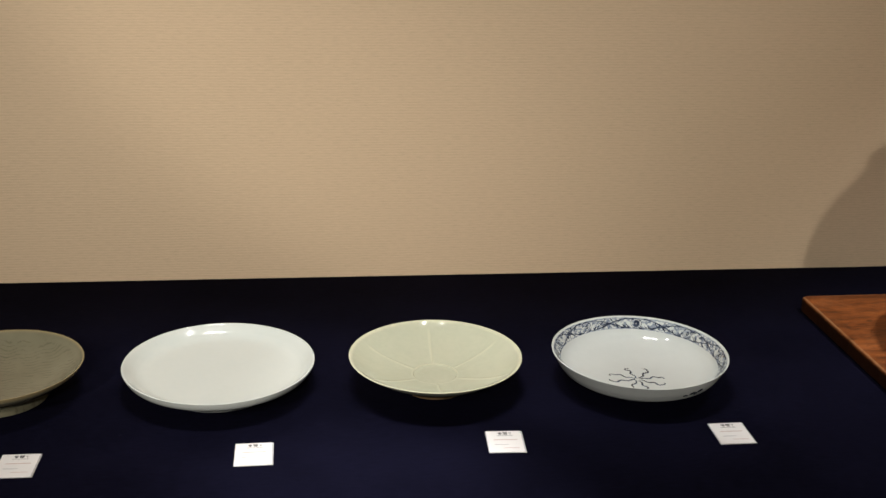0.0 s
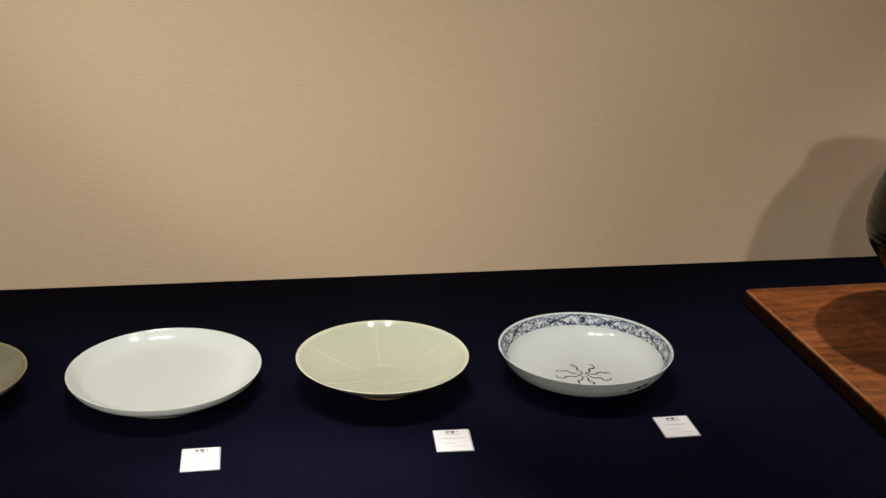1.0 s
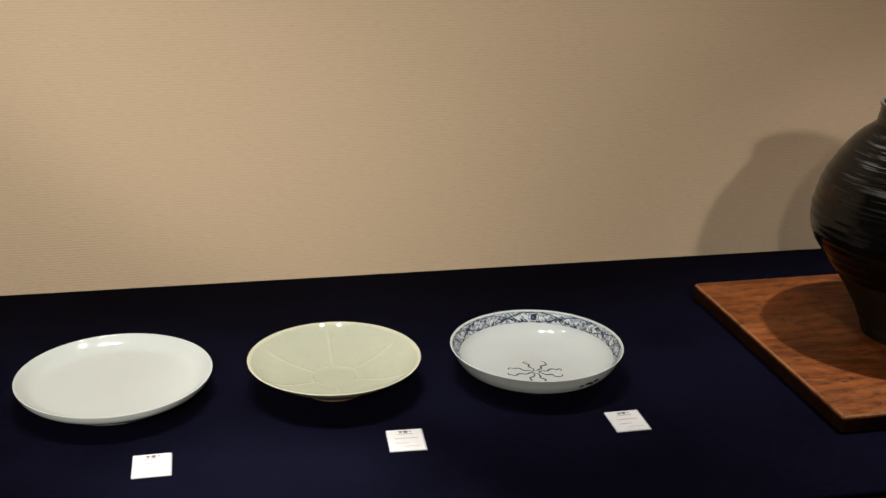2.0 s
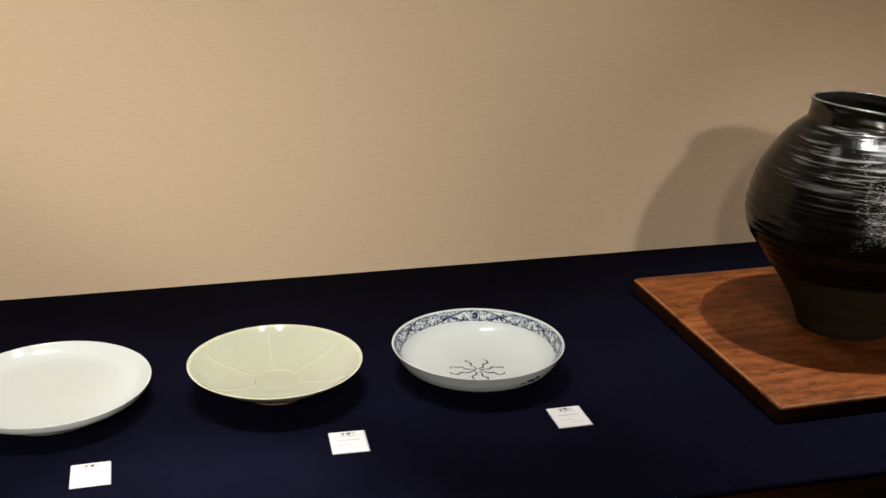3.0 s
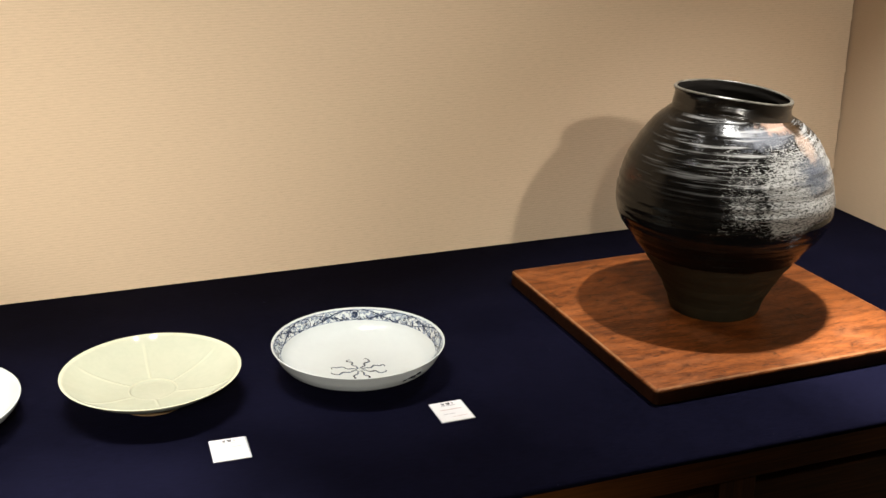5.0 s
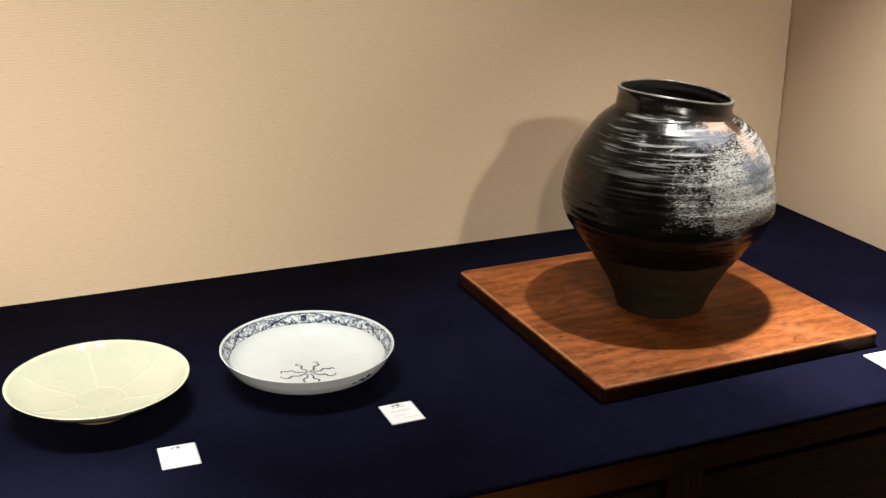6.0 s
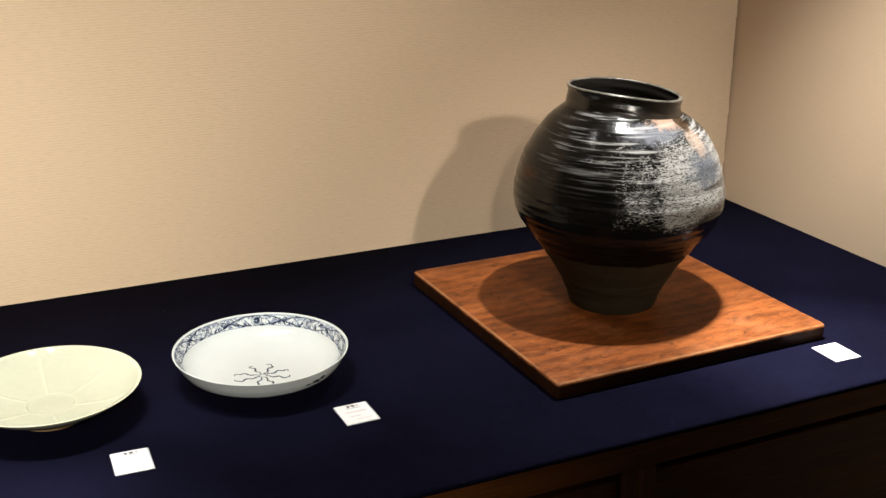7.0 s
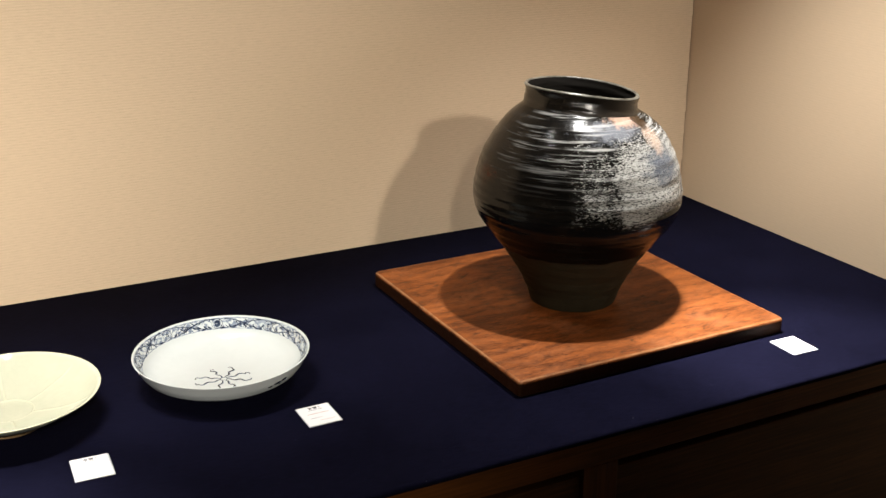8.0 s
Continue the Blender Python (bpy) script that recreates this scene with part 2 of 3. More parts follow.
def jar_glaze():
    """Black-brown glaze with a crawled pale ash bloom, flesh and blue flashes, and a bare dark foot."""
    n = Nodes("black_ash_glaze")
    p = n.place()
    x, y, z = n.split(p)
    angle = n.math("ARCTAN2", y, x)
    u = n.math("MULTIPLY", angle, 0.165)
    flat = n.join(u, z, 0.0)
    big = n.noise(flat, 13.0, 4, 0.6)
    lines = n.noise(n.join(n.math("MULTIPLY", u, 7.0), n.math("MULTIPLY", z, 210.0)), 1.0, 3, 0.6)
    crawl = n.noise(n.join(n.math("MULTIPLY", u, 170.0), n.math("MULTIPLY", z, 640.0)), 1.0, 2, 0.5, 1.2)

    def blob(az, zc, wide, high, soft=0.45, seed=0.0, rag=2.2):
        du = n.math("DIVIDE", n.math("SUBTRACT", u, radians(az) * 0.165), wide)
        dz = n.math("DIVIDE", n.math("SUBTRACT", z, zc), high)
        d = n.math("SQRT", n.math("ADD", n.math("MULTIPLY", du, du), n.math("MULTIPLY", dz, dz)))
        d = n.math("ADD", d, n.math("MULTIPLY_ADD", n.noise(n.join(u, n.math("MULTIPLY", z, 2.0), seed), 55.0, 5, 0.68), rag, -0.5 * rag))
        return n.step(d, 1.0 - soft, 1.0 + soft * 0.4, 1.0, 0.0)

    base = n.mix(n.step(n.math("ADD", n.math("MULTIPLY", big, 0.6), n.math("MULTIPLY", lines, 0.4)), 0.38, 0.68), (0.0028, 0.0026, 0.0023), (0.0105, 0.0085, 0.0065))
    # lamp sheen on the shoulder's throwing rings, painted as pale lines in the colour
    painted_sheen = n.math("MULTIPLY", n.step(lines, 0.50, 0.68), n.math("MULTIPLY", n.step(z, 0.215, 0.30), n.step(n.math("ADD", angle, n.math("MULTIPLY_ADD", big, 1.2, -0.6)), radians(-62), radians(5), 0.03, 0.95)))
    c = n.mix(painted_sheen, base, (0.34, 0.335, 0.32))
    # crawled ash bloom, thinning out to one side and below
    side = n.step(n.math("ADD", angle, n.math("MULTIPLY_ADD", big, 1.7, -0.85)), radians(-22), radians(34))
    low = n.step(n.math("ADD", z, n.math("MULTIPLY_ADD", big, 0.05, -0.025)), 0.166, 0.192)
    top = n.step(n.math("ADD", z, n.math("MULTIPLY_ADD", lines, 0.05, -0.025)), 0.275, 0.320, 1.0, 0.45)
    ash = n.math("MULTIPLY", side, n.math("MULTIPLY", low, top))
    cover = n.math("MULTIPLY_ADD", lines, -0.14, n.math("MULTIPLY_ADD", big, -0.10, n.math("MULTIPLY_ADD", ash, -0.30, 0.87)))
    crumbs = n.step(n.math("SUBTRACT", crawl, cover), -0.03, 0.05)
    c = n.mix(n.math("MULTIPLY", crumbs, n.math("MULTIPLY_ADD", ash, 0.68, 0.05)), c, (0.50, 0.49, 0.455))
    c = n.mix(n.math("MULTIPLY", blob(60, 0.258, 0.052, 0.034, 0.7, 1.0), 0.85), c, (0.05, 0.06, 0.08))
    c = n.mix(n.math("MULTIPLY", blob(30, 0.312, 0.075, 0.014, 0.7, 2.0), 0.6), c, (0.22, 0.23, 0.26))
    c = n.mix(n.math("MULTIPLY", blob(46, 0.3250, 0.058, 0.010, 0.6, 3.0), 0.72), c, (0.46, 0.30, 0.22))
    c = n.mix(n.math("MULTIPLY", blob(62, 0.298, 0.024, 0.026, 0.6, 4.0), 0.65), c, (0.42, 0.31, 0.24))
    c = n.mix(n.math("MULTIPLY", blob(64, 0.320, 0.024, 0.013, 0.4, 5.0), 0.92), c, (0.035, 0.02, 0.009))
    c = n.mix(n.math("MULTIPLY", blob(84, 0.128, 0.040, 0.015, 0.5, 6.0, 0.9), 0.85), c, (0.26, 0.06, 0.014))
    c = n.mix(n.math("MULTIPLY", blob(-60, 0.236, 0.03, 0.012, 0.9, 7.0), 0.22), c, (0.20, 0.05, 0.015))
    c = n.mix(n.math("MULTIPLY", blob(-64, 0.118, 0.03, 0.010, 0.5, 8.0, 0.9), 0.2), c, (0.10, 0.028, 0.008))
    # bare clay below the run of the glaze
    run = n.math("ADD", z, n.math("MULTIPLY_ADD", n.noise(n.join(n.math("MULTIPLY", u, 26.0), 0.0), 1.0, 3), 0.016, -0.008))
    bare = n.step(run, 0.102, 0.107, 1.0, 0.0)
    clay = n.mix(n.noise(p, 34.0, 4), (0.020, 0.016, 0.009), (0.046, 0.038, 0.022))
    c = n.mix(bare, c, clay)
    rough = n.math("ADD", n.math("MULTIPLY_ADD", ash, 0.12, 0.09), n.math("ADD", n.math("MULTIPLY", bare, 0.45), n.math("MULTIPLY", n.math("ADD", crawl, lines), 0.10)))
    h = n.math("ADD", n.math("MULTIPLY", lines, 0.75), n.math("ADD", n.math("MULTIPLY", n.math("MULTIPLY", crumbs, ash), 0.30), n.math("MULTIPLY", n.noise(flat, 70.0, 3), 0.5)))
    n.bump(h, 0.0011, 0.8)
    return n.done(c, rough, n.step(z, 0.135, 0.185, 0.07, 0.22))


def cobalt(name, colour, pale):
    n = Nodes(name)
    f = n.noise(n.place(), 160.0, 3, 0.6)
    return n.done(n.mix(n.step(f, 0.35, 0.65), colour, pale), 0.12, 0.5)


FABRIC_BACK = wall_fabric("beige_ribbed_wall_fabric", (0.60, 0.46, 0.315), "x")
FABRIC_SIDE = wall_fabric("beige_ribbed_side_fabric", (0.60, 0.46, 0.315), "y")
CLOTH = navy_cloth()
BOARD = board_wood()
RAIL = dark_wood("dark_brown_rail_wood", (0.108, 0.035, 0.0062))
STILE = dark_wood("dark_brown_stile_wood", (0.108, 0.035, 0.0062), "z")
PANEL = dark_wood("dark_brown_panel_wood", (0.075, 0.0275, 0.0055))
JOINT = plain("brown_dusty_joint", (0.085, 0.055, 0.032), 0.9, 0.1, 60.0, 0.5)
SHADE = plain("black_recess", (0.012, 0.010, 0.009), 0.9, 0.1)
PLASTER = plain("grey_brown_plaster", (0.11, 0.10, 0.086), 0.9, 0.2, 12.0, 0.06)
CARPET = plain("dark_grey_carpet", (0.055, 0.050, 0.046), 0.95, 0.1, 300.0, 0.4)
WHITE = glaze("white_porcelain_glaze", (0.615, 0.655, 0.640), (0.635, 0.675, 0.66), 0.10, 0.09)
MILK = glaze("milk_white_glaze", (0.63, 0.675, 0.645), (0.65, 0.69, 0.66), 0.06, 0.13)
BARE = plain("bare_pale_clay", (0.50, 0.42, 0.32), 0.8, 0.3, 90.0, 0.2)
TAN = plain("bare_brown_clay", (0.30, 0.19, 0.09), 0.8, 0.3, 90.0, 0.2)
CELADON = celadon_glaze()
CARVED = ash_celadon()
JAR = jar_glaze()
NECK = glaze("black_neck_glaze", (0.006, 0.005, 0.004), (0.020, 0.016, 0.012), 0.0, 0.22)
LIP = glaze("pale_worn_lip_glaze", (0.03, 0.027, 0.022), (0.16, 0.148, 0.12), 0.0, 0.3)
INSIDE = plain("dark_raw_inside", (0.005, 0.004, 0.003), 0.8, 0.1, 60.0, 0.5)
INK = cobalt("dark_cobalt_blue", (0.016, 0.022, 0.045), (0.06, 0.08, 0.12))
WASH = cobalt("pale_cobalt_wash", (0.16, 0.20, 0.27), (0.38, 0.43, 0.49))
PAPER = plain("white_card_paper", (0.86, 0.84, 0.835), 0.55, 0.4, 260.0, 0.03)
FILM = plain("pale_clear_film_edge", (0.52, 0.52, 0.54), 0.25, 0.5, 100.0, 0.1)
PRINT = plain("grey_print", (0.40, 0.39, 0.40), 0.6, 0.3)
RED_PRINT = plain("faded_red_print", (0.62, 0.50, 0.47), 0.6, 0.3)
SEAL = plain("black_print", (0.06, 0.055, 0.06), 0.6, 0.3)

# ---- mesh helpers ----


def part(name, bm, material, parent=None, label="", smooth=False):
    me = bpy.data.meshes.new(name)
    if isinstance(bm, bmesh.types.BMesh):
        bm.to_mesh(me)
        bm.free()
    else:
        me.from_pydata(bm[0], [], bm[1])
    me.materials.append(material)
    if smooth:
        me.polygons.foreach_set("use_smooth", [True] * len(me.polygons))
    ob = new(name, me)
    ob.parent = parent
    return tagged(ob, label)


def base(name, m, label, category, group="", kind=""):
    ob = new(name)
    ob.empty_display_size = 0.05
    ob.matrix_world = m
    return tagged(ob, label, category, group, kind)


def box(x0, x1, y0, y1, z0, z1, bevel=0.0, segments=2):
    bm = bmesh.new()
    bmesh.ops.create_cube(bm, size=1, matrix=Matrix.LocRotScale(((x0 + x1) / 2, (y0 + y1) / 2, (z0 + z1) / 2), None, (x1 - x0, y1 - y0, z1 - z0)))
    if bevel:
        bmesh.ops.bevel(bm, geom=bm.edges[:], offset=bevel, segments=segments, affect="EDGES", profile=0.5)
    return bm


def curve_through(points, per):
    """A smooth line (Catmull-Rom) through points of (r, z)."""
    p = [np.array(q, float) for q in points]
    p = [2 * p[0] - p[1], *p, 2 * p[-1] - p[-2]]
    out = []
    for a, b, c, d in zip(p, p[1:], p[2:], p[3:]):
        for k in range(per):
            t = k / per
            out.append(tuple(0.5 * (2 * b + (c - a) * t + (2 * a - 5 * b + 4 * c - d) * t * t + (3 * b - a - 3 * c + d) * t**3)))
    out.append(tuple(p[-2]))
    return [(max(r, 0.0), z) for r, z in out]


def lathe(profile, n=128, shape=None):
    """Turns a line of (r, z) about the z axis. shape(r, z, angle) may move a point."""
    verts, faces, rows = [], [], []
    for r, z in profile:
        if r < 1e-6:
            rows.append([len(verts)] * n)
            verts.append((0, 0, z))
            continue
        rows.append(list(range(len(verts), len(verts) + n)))
        for k in range(n):
            a = 2 * math.pi * k / n
            rr, zz = shape(r, z, a) if shape else (r, z)
            verts.append((rr * math.cos(a), rr * math.sin(a), zz))
    for lo, hi in zip(rows, rows[1:]):
        for k in range(n):
            j = (k + 1) % n
            quad = list(dict.fromkeys((lo[k], lo[j], hi[j], hi[k])))
            if len(quad) > 2:
                faces.append(quad)
    return verts, faces


def ribbon(lines, surface, lift=0.00035):
    """Brush strokes laid on a turned surface. lines: [(points (x, y), width), ...]; surface(r) gives z and slope."""
    verts, faces = [], []
    for pts, width in lines:
        pts = [np.array(q, float) for q in pts]
        n = len(pts)
        for i, q in enumerate(pts):
            d = pts[min(i + 1, n - 1)] - pts[max(i - 1, 0)]
            d = d / (np.hypot(*d) + 1e-9)
            s = i / (n - 1)
            w = width * (0.35 + 0.65 * math.sin(math.pi * min(max(0.12 + 0.8 * s, 0), 1)))
            for sign in (-1, 1):
                e = q + sign * w / 2 * np.array((-d[1], d[0]))
                r = float(np.hypot(*e))
                verts.append((e[0], e[1], surface(r) + lift))
        k = len(verts) - 2 * n
        faces += [(k + 2 * i, k + 2 * i + 2, k + 2 * i + 3, k + 2 * i + 1) for i in range(n - 1)]
    return verts, faces


# ---- the alcove and the room ----
X0, X1, YB, YR = -3.6, 1.146, 0.0, -5.6
HIGH = 2.55
tagged(part("wall_north", box(X0, X1 - 0.0032, YB, YB + 0.12, 0, HIGH), FABRIC_BACK), "beige ribbed fabric back wall of the display alcove", "wall", kind="structure")
tagged(part("wall_east", box(X1, X1 + 0.12, YR, YB + 0.12, 0, HIGH), FABRIC_SIDE), "beige ribbed fabric side wall meeting the back wall", "wall", kind="structure")
tagged(part("wall_west", box(X0 - 0.12, X0, YR, YB + 0.12, 0, HIGH), FABRIC_SIDE), "plain beige side wall", "wall", kind="structure")
tagged(part("wall_south", box(X0 - 0.12, X1 + 0.12, YR - 0.12, YR, 0, HIGH), PLASTER), "plain plaster wall closing the room", "wall", kind="structure")
tagged(part("floor", box(X0 - 0.12, X1 + 0.12, YR - 0.12, YB + 0.12, -0.1, 0), CARPET), "dark grey carpeted floor", "floor", kind="structure")
tagged(part("ceiling", box(X0 - 0.12, X1 + 0.12, YR - 0.12, YB + 0.12, HIGH, HIGH + 0.1), PLASTER), "plain grey-brown ceiling", "ceiling", kind="structure")


def corner_seam():
    """The dark open joint between the two wall coverings, with frayed paper edges."""
    seam = base("trim", pose(X1, YB, 0), "narrow dark open joint in the wall corner", "trim", kind="structure")
    part("joint", box(-0.0031, -0.0001, 0.006, 0.05, 0.80, HIGH - 0.01), JOINT, seam)
    rnd = random.Random(4)
    z = 0.82
    while z < HIGH - 0.1:
        h = rnd.uniform(0.004, 0.022)
        w = rnd.uniform(0.0006, 0.0028)
        part("frayed_edge", box(-0.0032, -0.0032 + w, 0.0004, 0.003, z, z + h), FABRIC_BACK, seam)
        z += h + rnd.uniform(0.006, 0.05)


corner_seam()

# ---- the cabinet under the cloth ----
FACE, EDGE = -0.842, -0.847


def cabinet():
    c = base("cabinet", pose(0, 0, 0), "long dark brown wooden cabinet with inset door panels", "cabinet")
    left, right = X0 + 0.01, X1 - 0.004
    part("top_board", box(left, right, FACE + 0.02, -0.004, TOP - 0.030, TOP - 0.0055), RAIL, c)
    part("rail", box(left, right, FACE, FACE + 0.03, TOP - 0.050, TOP - 0.0056, 0.0015), RAIL, c, "dark wooden top rail")
    part("rail", box(left, right, FACE, FACE + 0.03, 0.06, 0.12, 0.0015), RAIL, c)
    part("plinth", box(left, right, FACE + 0.03, FACE + 0.05, 0.0, 0.06), SHADE, c)
    part("carcass", box(left, right, FACE + 0.05, -0.006, 0.02, TOP - 0.031), SHADE, c)
    x = right
    while x > left + 0.9:
        a = x - 0.758 if x == right else x - 0.86
        stile = x - 0.057 if x != right else x
        if x != right:
            part("stile", box(x - 0.057, x, FACE + 0.001, FACE + 0.03, 0.121, TOP - 0.051, 0.0015), STILE, c)
            a = x - 0.83
        part("door_panel", box(a + 0.002, stile - 0.002, FACE + 0.007, FACE + 0.030, 0.124, TOP - 0.0650, 0.002), PANEL, c, "flat dark wooden door panel")
        x = a


cabinet()


def table_cloth():
    """A felt sheet on the cabinet with a soft, slightly wavy front fold."""
    left, right = X0 + 0.02, X1 - 0.0015
    nx = 420
    verts, faces = [], []
    lines = [(-0.0015, -0.0055), (-0.0015, 0.0), (-0.30, 0.0), (-0.60, 0.0), (-0.80, 0.0), (EDGE + 0.006, 0.0), (EDGE + 0.002, -0.0007), (EDGE, -0.0025), (EDGE, -0.0075), (EDGE + 0.0025, -0.0095), (EDGE + 0.0046, -0.0095)]
    for i in range(nx + 1):
        x = left + (right - left) * i / nx
        wob = 0.0016 * noise.noise(Vector((x * 3.1, 0, 0))) + 0.0009 * noise.noise(Vector((x * 11, 5, 0)))
        for k, (y, z) in enumerate(lines):
            front = 1.0 if k >= 5 else 0.0
            verts.append((x, y + front * min(wob, 0.0012), TOP + z + (0.0011 * noise.noise(Vector((x * 6, 9, 0))) if 7 < k < 10 else 0)))
    m = len(lines)
    for i in range(nx):
        for k in range(m - 1):
            a = i * m + k
            faces.append((a, a + 1, a + m + 1, a + m))
    return tagged(part("table_cloth", (verts, faces), CLOTH, smooth=True), "dark navy blue felt cloth covering the cabinet top", "cloth")


table_cloth()

# ---- plates and bowls ----


def carved_plate(x, y):
    p = base("plate", pose(x, y, TOP, 0, 0, 8) @ Matrix.Scale(0.945, 4), "grey-green glazed plate with carved waves on a foot ring", "plate", "plates in a row")
    inner = curve_through([(0, 0.0245), (0.04, 0.0248), (0.075, 0.0275), (0.10, 0.0350), (0.117, 0.0460), (0.1235, 0.0525)], 6)
    outer = curve_through([(0.1245, 0.0532), (0.1253, 0.0522), (0.120, 0.0435), (0.105, 0.0325), (0.085, 0.0250), (0.064, 0.0205)], 6)
    part("body", lathe(inner + outer + [(0.0, 0.0195)]), CARVED, p, smooth=True)
    part("foot_ring", lathe(curve_through([(0.064, 0.0204), (0.064, 0.0015), (0.0655, 0.0), (0.0705, 0.0), (0.072, 0.0015), (0.0715, 0.0230)], 3), 96), CARVED, p, "grey-green foot ring", smooth=True)
    return p


def white_plate(x, y):
    p = base("plate", pose(x, y, TOP, 0, 0, 20) @ Matrix.Scale(0.975, 4), "plain white porcelain plate with a low upright wall", "plate", "plates in a row")
    inner = curve_through([(0, 0.0212), (0.05, 0.0213), (0.100, 0.0220), (0.1155, 0.0238), (0.1245, 0.0280), (0.1318, 0.0338), (0.1372, 0.0388)], 6)
    outer = curve_through([(0.1388, 0.0398), (0.1402, 0.0392), (0.1395, 0.0370), (0.1368, 0.0312), (0.1320, 0.0258), (0.1215, 0.0205), (0.107, 0.0148), (0.093, 0.0100)], 6)
    part("body", lathe(inner + outer + [(0.0, 0.0085)], 160), MILK, p, smooth=True)
    part("foot_ring", lathe(curve_through([(0.082, 0.0088), (0.0825, 0.0008), (0.084, 0.0), (0.0870, 0.0), (0.0887, 0.0008), (0.0900, 0.0095)], 3), 96), MILK, p, smooth=True)
    return p


def celadon_bowl(x, y):
    p = base("bowl", pose(x, y, TOP) @ Matrix.Scale(0.98, 4), "pale celadon shallow bowl with six raised ribs", "bowl", "plates in a row")

    def ribs(r, z, a):
        if z < 0.0160 or not 0.03 < r < 0.124 or (r, z) in under:
            return r, z
        off = (a / (math.pi / 3) - 0.5) % 1.0 - 0.0
        off = min(off, 1 - off) * (math.pi / 3) * r
        fade = min(max((r - 0.034) / 0.004, 0), 1) * min(max((0.122 - r) / 0.02, 0), 1)
        return r, z + 0.0011 * fade * math.exp(-((off / 0.0017) ** 2))

    inner = curve_through([(0, 0.0160), (0.020, 0.0160), (0.0305, 0.0164), (0.0335, 0.0186), (0.0370, 0.0186), (0.050, 0.0206), (0.075, 0.0258), (0.098, 0.0335), (0.114, 0.0425), (0.1250, 0.0503)], 8)
    outer = curve_through([(0.1268, 0.0507), (0.1276, 0.0498), (0.122, 0.0452), (0.105, 0.0335), (0.080, 0.0225), (0.060, 0.0165), (0.050, 0.0138), (0.044, 0.0128)], 6)
    under = set(outer)
    part("body", lathe(inner + outer + [(0.0, 0.0120)], 300, ribs), CELADON, p, smooth=True)
    part("foot_ring", lathe(curve_through([(0.042, 0.0126), (0.0425, 0.0010), (0.044, 0.0), (0.0475, 0.0), (0.0492, 0.0012), (0.0500, 0.0150)], 3), 96), TAN, p, "bare brown clay foot ring", smooth=True)
    return p


def blue_plate(x, y):
    p = base("plate", pose(x, y, TOP, 0, 0, -13) @ Matrix.Scale(0.972, 4), "white porcelain plate with a painted blue border and rayed emblem", "plate", "plates in a row")
    line = [(0, 0.0100), (0.05, 0.0108), (0.082, 0.0158), (0.100, 0.0208), (0.1115, 0.0282), (0.1190, 0.0372), (0.1255, 0.0462), (0.1297, 0.0517)]
    inner = curve_through(line, 6)
    outer = curve_through([(0.1312, 0.0532), (0.1325, 0.0526), (0.1318, 0.0510), (0.1285, 0.0445), (0.1242, 0.0362), (0.1192, 0.0292), (0.1172, 0.0268), (0.1125, 0.0232), (0.104, 0.0188), (0.092, 0.0148), (0.080, 0.0112), (0.072, 0.0080)], 6)
    part("body", lathe(inner + outer + [(0.0, 0.0065)], 160), WHITE, p, smooth=True)
    part("foot_ring", lathe(curve_through([(0.062, 0.0066), (0.0625, 0.0008), (0.064, 0.0), (0.067, 0.0), (0.069, 0.001), (0.070, 0.0080)], 3), 96), WHITE, p, smooth=True)
    rr, zz = np.array(inner).T

    def surface(r):
        return float(np.interp(r, rr, zz))

    def at(r, deg):
        return r * math.cos(radians(deg)), r * math.sin(radians(deg))

    rnd = random.Random(11)
    ink, wash = [], []
    # a narrow band high on the inner wall
    MID, HALF, LOW, TOPR = 0.1232, 0.0046, 0.1182, 0.1283
    for r, w in ((LOW, 0.0007), (TOPR, 0.0012)):
        wash.append(([at(r + 0.0002 * math.sin(k * 1.7), k * 2) for k in range(181)], w))
    # medallions, with leaf sprays crossing between them
    for k in range(9):
        deg = 90 + 40 * k
        wide = 0.0085 / MID * 57.3
        for scale, group, w in ((1.0, ink, 0.0010), (0.66, wash, 0.0014), (0.38 if k == 0 else 0.26, ink, 0.0036 if k == 0 else 0.0016)):
            group.append(([at(MID + HALF * scale * math.sin(radians(b)), deg + wide * scale * math.cos(radians(b))) for b in range(0, 361, 20)], w))
        mid = deg + 20
        for side in (-1, 1):
            def arc(s):
                return mid - 16 + s * 1.6, MID + side * HALF * math.cos(radians(s * 9))
            stem = [at(arc(s)[1], arc(s)[0]) for s in range(21)]
            ink.append((stem, rnd.uniform(0.0007, 0.0012)))
            for s in range(0, 21):
                d0, r0 = arc(s)
                for up in (-1, 1):
                    if rnd.random() < 0.22:
                        continue
                    length = rnd.uniform(0.0022, 0.0042)
                    lean = rnd.uniform(1.5, 4.2) * (1 if rnd.random() < 0.7 else -1)
                    pts = [at(min(max(r0 + up * length * q / 4, LOW + 0.0004), TOPR - 0.0005), d0 + lean * q / 4 + 0.3 * math.sin(q)) for q in range(5)]
                    (ink if rnd.random() < 0.34 else wash).append((pts, rnd.uniform(0.0009, 0.0019)))
        for _ in range(30):
            d0, r0 = deg + rnd.uniform(0, 40), rnd.uniform(LOW + 0.001, TOPR - 0.001)
            wash.append(([at(r0 + 0.0004 * q, d0 + 0.7 * q) for q in range(4)], rnd.uniform(0.0014, 0.0026)))
    part("painted_border", ribbon(wash, surface, 0.0004), WASH, p, "pale blue washes of the painted border")
    part("painted_border", ribbon(ink, surface, 0.0006), INK, p, "dark cobalt blue brushwork border")
    # eight waving rays with curled tips round a small ring
    rays, faint = [], []
